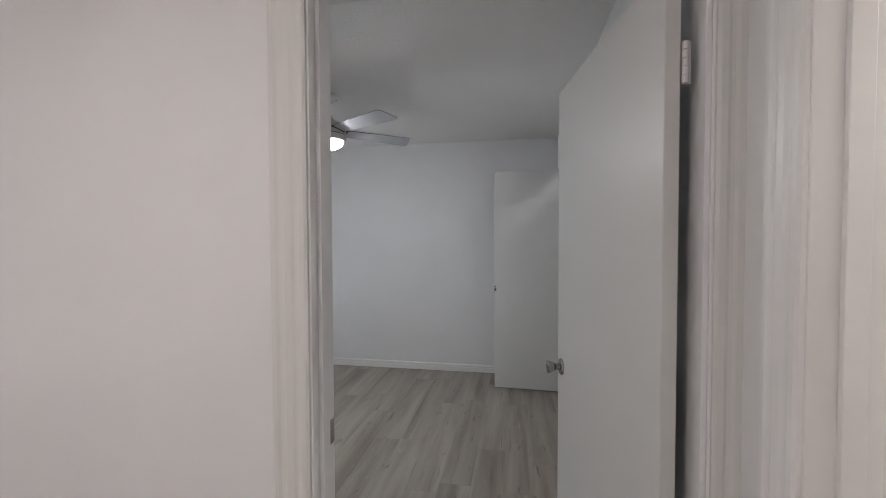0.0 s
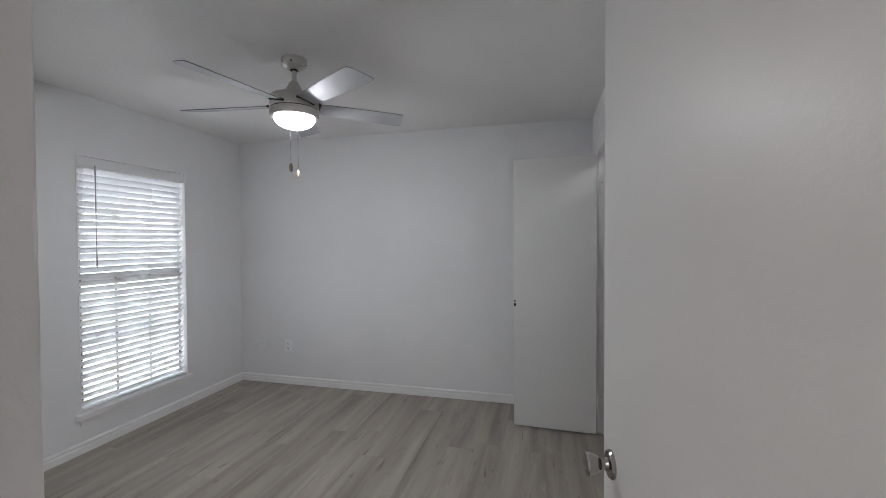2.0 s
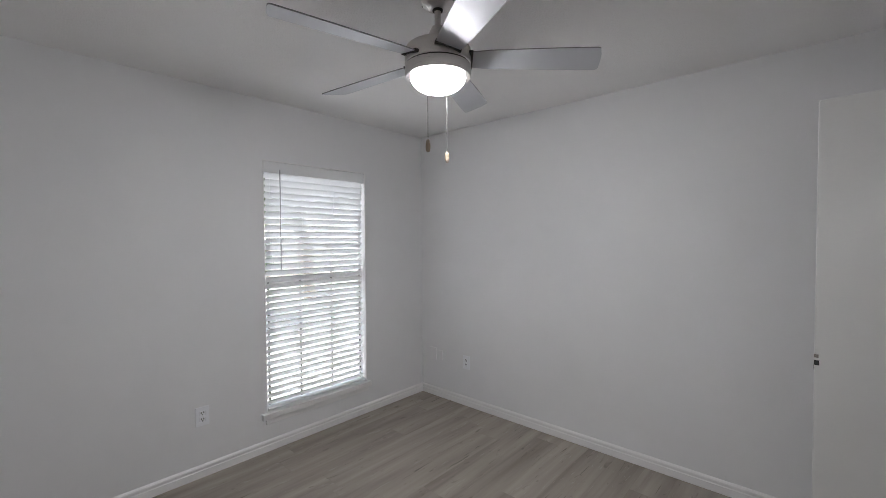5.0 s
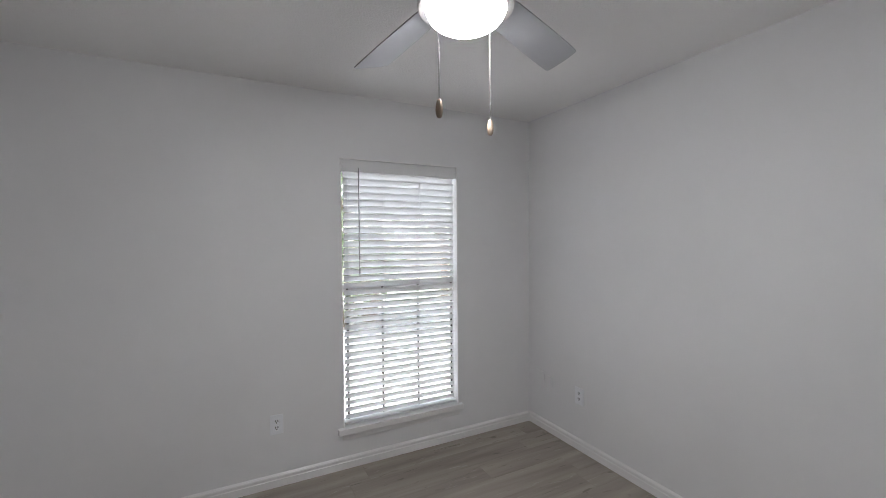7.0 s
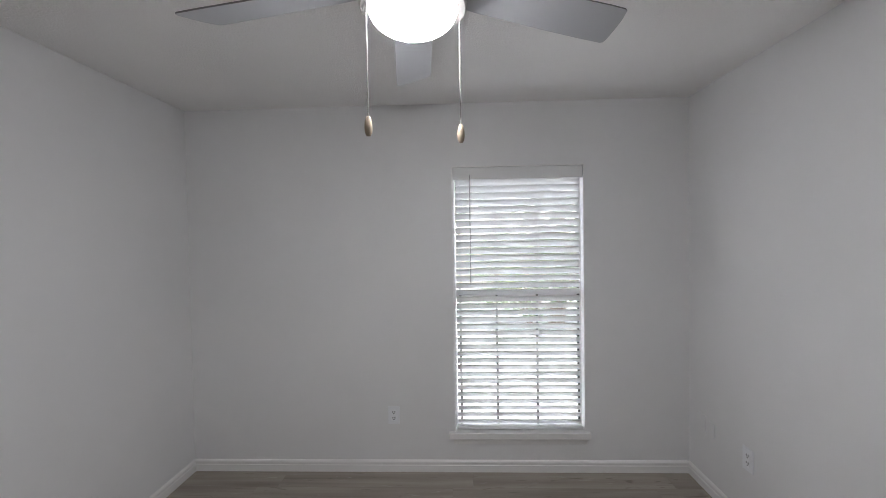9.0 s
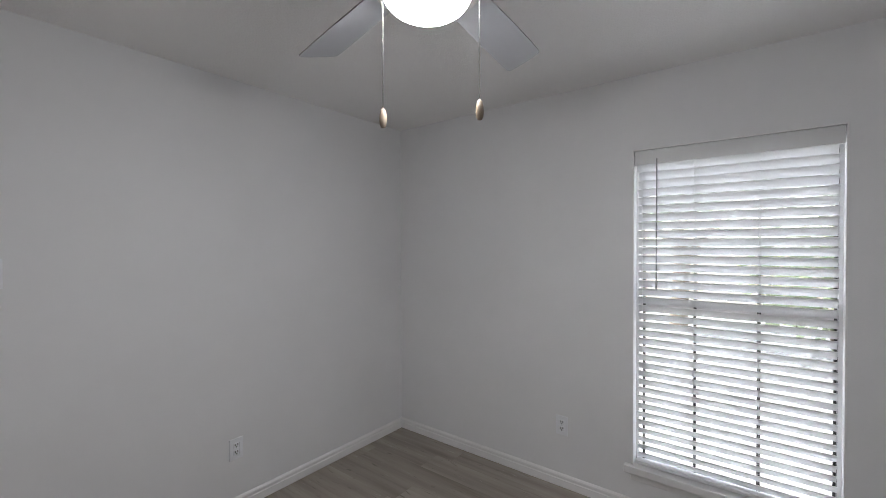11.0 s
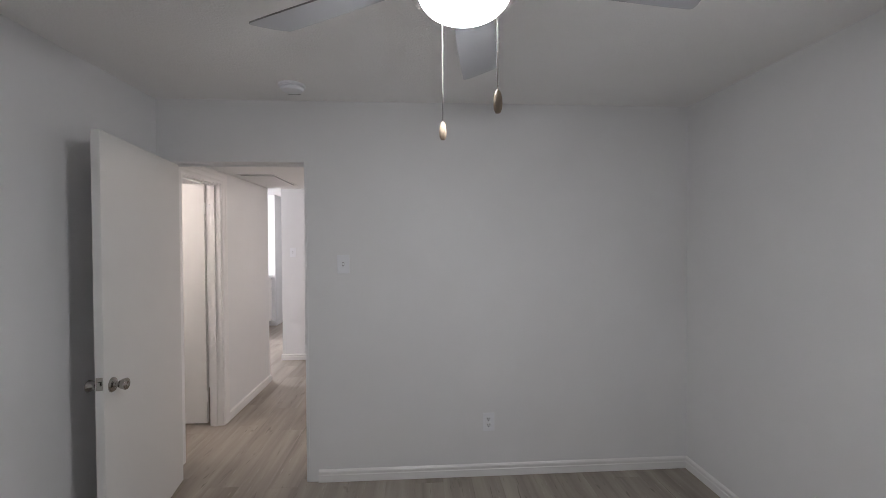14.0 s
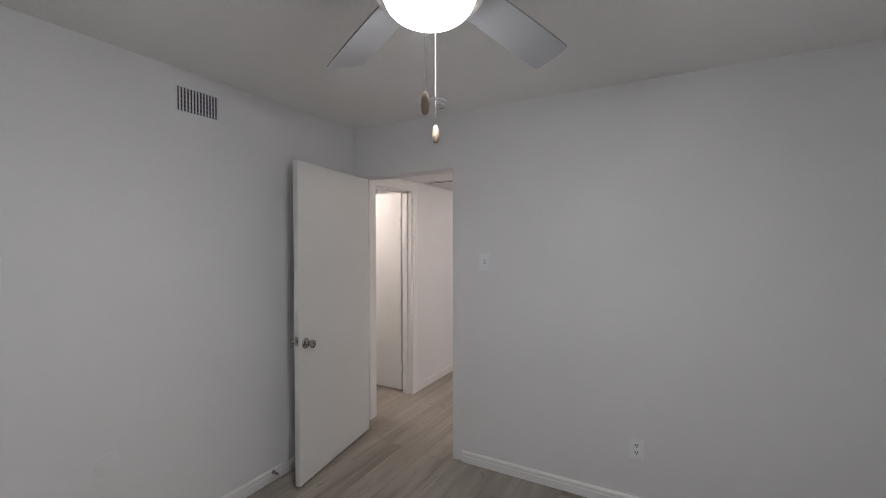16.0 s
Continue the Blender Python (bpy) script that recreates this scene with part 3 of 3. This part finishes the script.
def chain(place, drop, pull_z):
    bm = bmesh.new()
    n = int(drop / 0.0056)
    for i in range(n):
        bmesh.ops.create_icosphere(bm, subdivisions=1, radius=0.0021, matrix=Matrix.Translation((place[0], place[1], -0.301 - i * 0.0056)))
    c = part("pull_chain", bm, CHAIN, fan, "beaded metal pull chain")
    part("chain_pull", lathe([(0, 0.0465), (0.0042, 0.046), (0.0066, 0.041), (0.0088, 0.030), (0.0094, 0.019), (0.0082, 0.008), (0.0050, 0.0012), (0, 0)], 20), WOOD, c, "turned wooden pull", True).matrix_basis = pose(place[0], place[1], pull_z)


chain((0.044, -0.104), 0.284, 1.768 - H)
chain((-0.054, 0.111), 0.284, 1.770 - H)

# ---- wall plates ----


def plate(name, label, m, kind):
    """A wall plate facing local -y."""
    t = thing(name, label, "socket" if kind == "outlet" else "switch" if kind == "switch" else "wall plate", m, "", {"outlet": "outlets along the walls", "switch": "light switches"}.get(kind, ""))
    part("cover", box(bmesh.new(), (-0.0375, -0.0065, -0.0585), (0.0375, 0.0, 0.0585), 0.0018), WALL if kind == "blank" else PLATE, t)
    if kind == "outlet":
        for z in (0.0195, -0.0195):
            part("receptacle", box(bmesh.new(), (-0.0165, -0.0075, z - 0.0145), (0.0165, -0.006, z + 0.0145), 0.003), PLATE, t)
            part("slots", boxes(((-0.0092, -0.0080, z - 0.002), (-0.0046, -0.0074, z + 0.009)), ((0.0046, -0.0080, z - 0.002), (0.0092, -0.0074, z + 0.009)), ((-0.0033, -0.0080, z - 0.0115), (0.0033, -0.0074, z - 0.0050))), DARK, t)
    if kind == "switch":
        part("toggle_slot", box(bmesh.new(), (-0.0065, -0.0072, -0.0135), (0.0065, -0.006, 0.0135)), SLOT, t)
        part("toggle", box(bmesh.new(), (-0.0045, -0.018, -0.004), (0.0045, -0.006, 0.007), 0.0015), PLATE, t)
    for z in ((0.0,) if kind == "outlet" else (0.03, -0.03)):
        part("screw", lathe([(0, 0.0064), (0.0022, 0.0064), (0.003, 0.0055)], 10, "y"), PLATE, t).matrix_basis = pose(0, 0, z, 0, 0, 180)
    return t


plate("outlet", "white duplex outlet above the baseboard", pose(W, 2.932, 0.374, 0, 0, 90), "outlet")
plate("outlet", "white duplex outlet above the baseboard", pose(-2.105, N, 0.375, 0, 0, 0), "outlet")
plate("outlet", "white duplex outlet on the doorway's wall", pose(-1.313, S, 0.348, 0, 0, 180), "outlet")
plate("light_switch", "white toggle switch beside the hall doorway", pose(-0.395, S, 1.376, 0, 0, 180), "switch")
plate("light_switch", "white toggle switch beside the closet doorway", pose(E, 3.592, 1.395, 0, 0, 270), "switch")
plate("blank_plate", "white painted-over blank wall plate", pose(-2.500, N, 0.383, 0, 0, 0), "blank")
plate("light_switch", "white toggle switch on the hall's end wall", pose(0.742, -1.205, 1.39, 0, 0, 180), "switch")
plate("jack_plate", "small white cable jack plate", pose(-2.405, N, 0.383, 0, 0, 0) @ Matrix.Diagonal((0.6, 1, 0.75, 1)), "blank")
solid("round_cover_plate", lathe([(0, 0.0010), (0.047, 0.0010), (0.0485, 0.0006), (0.050, 0.0)], 40), WALL, "round wall cover painted over in white", "wall plate", True, "").matrix_basis = pose(E, 3.231, 0.517, 0, -90, 0)
solid("round_cover_plate", lathe([(0, 0.0010), (0.047, 0.0010), (0.0485, 0.0006), (0.050, 0.0)], 40), WALL, "round wall cover painted over in white", "wall plate", True, "").matrix_basis = pose(0.40, -1.205, 0.41, -90, 0, 0)

# ---- air vent, smoke detector, door stop ----
vent = thing("air_vent", "white wall air register near the ceiling, painted dark behind its louvres", "vent", pose(E, 2.804, 2.243))
vw, vh = 0.108, 0.060
# Flat dark sheet paints the shade between the white louvres.
part("backing", boxes(((-0.001, -vw, -vh), (0.0005, vw, vh))), DARK, vent)
part("vent_frame", boxes(((-0.004, -vw - 0.010, vh), (0.0, vw + 0.010, vh + 0.010)), ((-0.004, -vw - 0.010, -vh - 0.010), (0.0, vw + 0.010, -vh)),
                         ((-0.004, -vw - 0.010, -vh), (0.0, -vw, vh)), ((-0.004, vw, -vh), (0.0, vw + 0.010, vh)), bevel=0.002), WALL, vent)
FIN = mesh_of("louvre", boxes(((-0.0075, -0.0034, -vh), (-0.0040, 0.0034, vh))), WALL)
for i in range(13):
    ob = new("louvre", FIN)
    ob.parent, ob.matrix_basis = vent, pose(0, -vw + 2 * vw * (i + 0.5) / 13, 0, 0, 0, 14)
BAR = mesh_of("cross_bar", boxes(((-0.0032, -vw, -0.0010), (-0.0012, vw, 0.0010))), WALL)
for i in range(5):
    ob = new("cross_bar", BAR)
    ob.parent, ob.matrix_basis = vent, pose(0, 0, -vh + 2 * vh * (i + 0.5) / 5)

det = thing("smoke_detector", "round white plastic smoke detector on the ceiling", "smoke detector", pose(-0.165, 1.838, H))
part("base", lathe([(0, 0), (0.072, 0), (0.073, -0.010), (0.068, -0.014), (0, -0.014)], 40), PLATE, det, "", True)
part("cover", lathe([(0.060, -0.013), (0.062, -0.022), (0.055, -0.032), (0.034, -0.036), (0, -0.037)], 40), PLATE, det, "", True)
part("grille", boxes(*[((-0.03 + 0.01 * i, -0.058, -0.0335), (-0.026 + 0.01 * i, -0.046, -0.0245)) for i in range(7)]), RECESS_GREY, det)

stop = thing("door_stop", "small metal spring door stop on the baseboard", "door stop", pose(E - 0.014, 2.369, 0.06))
part("rose", lathe([(0, 0), (0.012, 0.0), (0.011, 0.005), (0.006, 0.008)], 20, "x"), CHROME, stop, "", True).matrix_basis = pose(0, 0, 0, 0, 0, 180)
part("spring", lathe([(0.0055 + 0.0012 * (i % 2), 0.006 + i * 0.002) for i in range(26)], 14, "x"), CHROME, stop, "", True).matrix_basis = pose(0, 0, 0, 0, 0, 180)
part("tip", lathe([(0.007, 0.056), (0.008, 0.058), (0.008, 0.066), (0.005, 0.069), (0, 0.069)], 16, "x"), PLATE, stop, "white rubber tip", True).matrix_basis = pose(0, 0, 0, 0, 0, 180)

# ---- hall: return grille, lamp, cabinet ----
grille = thing("return_air_grille", "large white louvred return air grille in the hall ceiling", "vent", pose(0.530, 0.22, HZ))
gx, gy = 0.150, 0.32
part("grille_frame", boxes(((-gx - 0.02, -gy - 0.02, -0.008), (-gx, gy + 0.02, 0)), ((gx, -gy - 0.02, -0.008), (gx + 0.02, gy + 0.02, 0)), ((-gx, -gy - 0.02, -0.008), (gx, -gy, 0)), ((-gx, gy, -0.008), (gx, gy + 0.02, 0)), bevel=0.002), TRIM, grille)
# No duct above: this dark grey sheet paints the shade behind the louvres.
part("backing", boxes(((-gx, -gy, -0.002), (gx, gy, -0.001))), RECESS_GREY, grille)
GL = mesh_of("louvre", boxes(((-gx, -0.022, -0.0008), (gx, 0.022, 0.0008))), TRIM)
for i in range(10):
    ob = new("louvre", GL)
    ob.parent, ob.matrix_basis = grille, pose(0, -gy + 2 * gy * (i + 0.5) / 10, -0.0135, 2, 0, 0)


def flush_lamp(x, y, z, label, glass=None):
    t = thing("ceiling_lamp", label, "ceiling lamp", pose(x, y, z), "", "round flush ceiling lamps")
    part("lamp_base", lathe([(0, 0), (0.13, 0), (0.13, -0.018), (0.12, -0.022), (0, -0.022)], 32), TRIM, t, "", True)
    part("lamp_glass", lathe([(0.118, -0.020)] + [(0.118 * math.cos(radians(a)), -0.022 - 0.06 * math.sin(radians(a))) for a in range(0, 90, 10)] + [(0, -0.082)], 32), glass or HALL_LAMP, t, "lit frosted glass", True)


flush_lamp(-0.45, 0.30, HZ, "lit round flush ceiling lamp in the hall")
flush_lamp(1.62, 1.20, HZ + 0.1, "lit round flush ceiling lamp in the side room", SIDE_LAMP)

cab = thing("base_cabinet", "white base cabinet with a white countertop", "cabinet", pose(1.82, -2.95, 0))
part("body", boxes(((0.0, -0.53, 0.10), (0.55, 0.45, 0.88)), bevel=0.002), TRIM, cab)
part("toe_kick", boxes(((0.06, -0.53, 0.0), (0.55, 0.45, 0.10))), RECESS_GREY, cab)
for y0, y1 in ((-0.52, -0.045), (-0.035, 0.44)):
    dr = part("cabinet_door", boxes(((-0.018, y0, 0.12), (-0.001, y1, 0.66)), ((-0.022, y0, 0.12), (-0.018, y0 + 0.05, 0.66)), ((-0.022, y1 - 0.05, 0.12), (-0.018, y1, 0.66)), ((-0.022, y0 + 0.05, 0.12), (-0.018, y1 - 0.05, 0.17)), ((-0.022, y0 + 0.05, 0.61), (-0.018, y1 - 0.05, 0.66))), TRIM, cab)
    part("drawer_front", boxes(((-0.02, y0, 0.69), (-0.001, y1, 0.86)), bevel=0.003), TRIM, cab)
solid("countertop", boxes(((1.785, -3.49, 0.881), (2.38, -2.49, 0.92)), bevel=0.004), COUNTER, "white laminate countertop on the base cabinet", "countertop", kind="")

# ---- closet shelf and rod ----
shelf = thing("closet_shelf", "white closet shelf with a hanging rod", "shelf", pose(0.8, 3.3, 0))
part("shelf_board", box(bmesh.new(), (0.16, 0.001, 2.07), (0.668, 1.535, 2.088), 0.002), TRIM, shelf)
for y in (1.515, 0.001):
    part("cleat", box(bmesh.new(), (0.09, y, 1.985), (0.668, y + 0.02, 2.07), 0.002), TRIM, shelf)
for z in (2.01, 0.94):
    part("rod", lathe([(0, 0.021), (0.016, 0.021), (0.016, 1.514), (0, 1.514)], 16, "y"), TRIM, shelf, "white hanging rod", True).matrix_basis = pose(0.20, 0, z)
for y in (1.515, 0.001):
    part("rod_cleat", box(bmesh.new(), (0.09, y, 0.90), (0.668, y + 0.02, 0.985), 0.002), TRIM, shelf)

# First lamp is an added fill, kept out of view to brighten the far corridor.
flush_lamp(0.55, -2.90, H, "added unseen fill lamp beyond the hall, built as a flush ceiling lamp", FAR_FILL)
flush_lamp(1.30, 4.02, H, "lit round flush ceiling lamp in the closet", CLOSET_LAMP)

# ---- outdoors ----
solid("ground", boxes(((-400, -400, -0.8), (400, 400, -0.45))), GRASS, "pale grey paved ground around the house", "ground")


def leaf_crown(name, parent, centre, radius, count, seed):
    r = random.Random(seed)
    verts, faces = [], []
    for _ in range(count):
        v = Vector((r.gauss(0, 1), r.gauss(0, 1), r.gauss(0, 0.8))).normalized() * radius * (0.45 + 0.6 * r.random())
        v = Vector(centre) + Vector((v.x, v.y, v.z * 0.75))
        q = Euler((r.uniform(0, 6), r.uniform(0, 6), r.uniform(0, 6))).to_matrix()
        s = r.uniform(0.07, 0.16)
        k = len(verts)
        verts += [tuple(v + q @ Vector(c)) for c in ((-s, 0, 0), (0, -s * 0.45, 0.02), (s, 0, 0), (0, s * 0.45, 0.02))]
        faces.append((k, k + 1, k + 2, k + 3))
    me = bpy.data.meshes.new(name)
    me.from_pydata(verts, [], faces)
    me.materials.append(LEAF)
    ob = new(name, me)
    ob.parent = parent
    return ob


def limb(bm, a, b, ra, rb):
    a, b = Vector(a), Vector(b)
    q = (b - a).to_track_quat("Z", "Y").to_matrix().to_4x4()
    bmesh.ops.create_cone(bm, cap_ends=True, segments=10, radius1=ra, radius2=rb, depth=(b - a).length, matrix=Matrix.Translation((a + b) / 2) @ q)


def tree(x, y, seed, lean):
    t = thing("tree", "leafy green tree on the lawn outside the window", "tree", pose(x, y, -0.46), "", "trees outside the window")
    bm = bmesh.new()
    limb(bm, (0, 0, 0), (lean * 0.5, 0.1, 1.6), 0.20, 0.15)
    limb(bm, (lean * 0.5, 0.1, 1.55), (lean, -0.1, 3.0), 0.15, 0.10)
    limb(bm, (lean * 0.5, 0.1, 1.5), (lean * 0.2, 1.0, 2.8), 0.10, 0.05)
    limb(bm, (lean * 0.6, 0.05, 1.8), (lean + 0.3, -1.1, 3.0), 0.09, 0.05)
    part("trunk", bm, BARK, t)
    leaf_crown("crown", t, (lean, 0, 3.6), 2.2, 2200, seed)


def shrub(x, y, radius, seed):
    t = thing("shrub", "leafy green shrub below a tree outside the window", "shrub", pose(x, y, -0.46))
    bm = bmesh.new()
    r = random.Random(seed)
    for k in range(6):
        limb(bm, (0, 0, 0), (r.uniform(-0.5, 0.5) * radius, r.uniform(-0.5, 0.5) * radius, radius * r.uniform(0.9, 1.3)), 0.025, 0.010)
    part("stems", bm, BARK, t)
    leaf_crown("crown", t, (0, 0, radius * 1.0), radius, 800, seed)


shrub(-9.0, 4.9, 1.35, 22)
tree(-9.5, 5.6, 3, 0.6)
tree(-12.0, 9.0, 5, -0.4)
tree(-10.6, 2.4, 8, 0.2)
fence = thing("garden_fence", "weathered wooden board fence across the lawn", "fence", pose(-16, 6, -0.45))
BOARD = mesh_of("board", boxes(((-0.01, -0.07, 0.03), (0.01, 0.07, 1.75))), FENCE)
for i in range(80):
    ob = new("board", BOARD)
    ob.parent, ob.matrix_basis = fence, pose(0, -6 + i * 0.152, 0)
part("rail", boxes(((-0.05, -6.1, 0.4), (-0.011, 6.1, 0.48)), ((-0.05, -6.1, 1.3), (-0.011, 6.1, 1.38))), FENCE, fence)

# ---- vinyl planks ----
floor_ob = bpy.data.objects["floor"]
PW, PL = 0.181, 1.22
cache = {}


def plank_mesh(w, l):
    key = (round(w, 3), round(l, 3))
    if key not in cache:
        bm = bmesh.new()
        c, g = 0.0004, 0.00015
        lo = [(-w / 2 + g, -l / 2 + g), (w / 2 - g, -l / 2 + g), (w / 2 - g, l / 2 - g), (-w / 2 + g, l / 2 - g)]
        hi = [(x - math.copysign(c, x), y - math.copysign(c, y)) for x, y in lo]
        rows = [[bm.verts.new((x, y, z)) for x, y in pts] for pts, z in ((lo, -0.006), (lo, -0.0008), (hi, 0.0))]
        bm.faces.new(rows[2])
        for a, b in zip(rows, rows[1:]):
            for i in range(4):
                j = (i + 1) % 4
                bm.faces.new((a[i], a[j], b[j], b[i]))
        cache[key] = mesh_of("plank", bm, PLANK)
    return cache[key]


def lay(x0, x1, y0, y1, rows_from, seed):
    r = random.Random(seed)
    k = math.floor((x0 - rows_from) / PW)
    while rows_from + k * PW < x1 - 1e-4:
        a, b = max(x0, rows_from + k * PW), min(x1, rows_from + (k + 1) * PW)
        y = y0 - r.uniform(0.05, PL)
        while y < y1:
            c, d = max(y, y0), min(y + PL, y1)
            if d - c > 0.02 and b - a > 0.008:
                ob = new("plank", plank_mesh(b - a, d - c))
                ob.parent = floor_ob
                ob.matrix_basis = pose((a + b) / 2, (c + d) / 2, 0)
            y += PL
        k += 1


XA, XB = W + 7 * PW, W + 19 * PW
lay(W, XA, S, N, W, 11)
lay(XA, XB, -1.205, N, W, 14)
lay(XB, 1.48, 3.3, N, W, 12)
lay(XB, 1.9, -4.9, S, W, 13)
lay(0.0, XB, -4.9, -1.205, W, 15)
lay(-1.38, 0.0, -4.40, -1.31, W, 16)
lay(1.9, 3.3, -3.5, -0.37, W, 17)
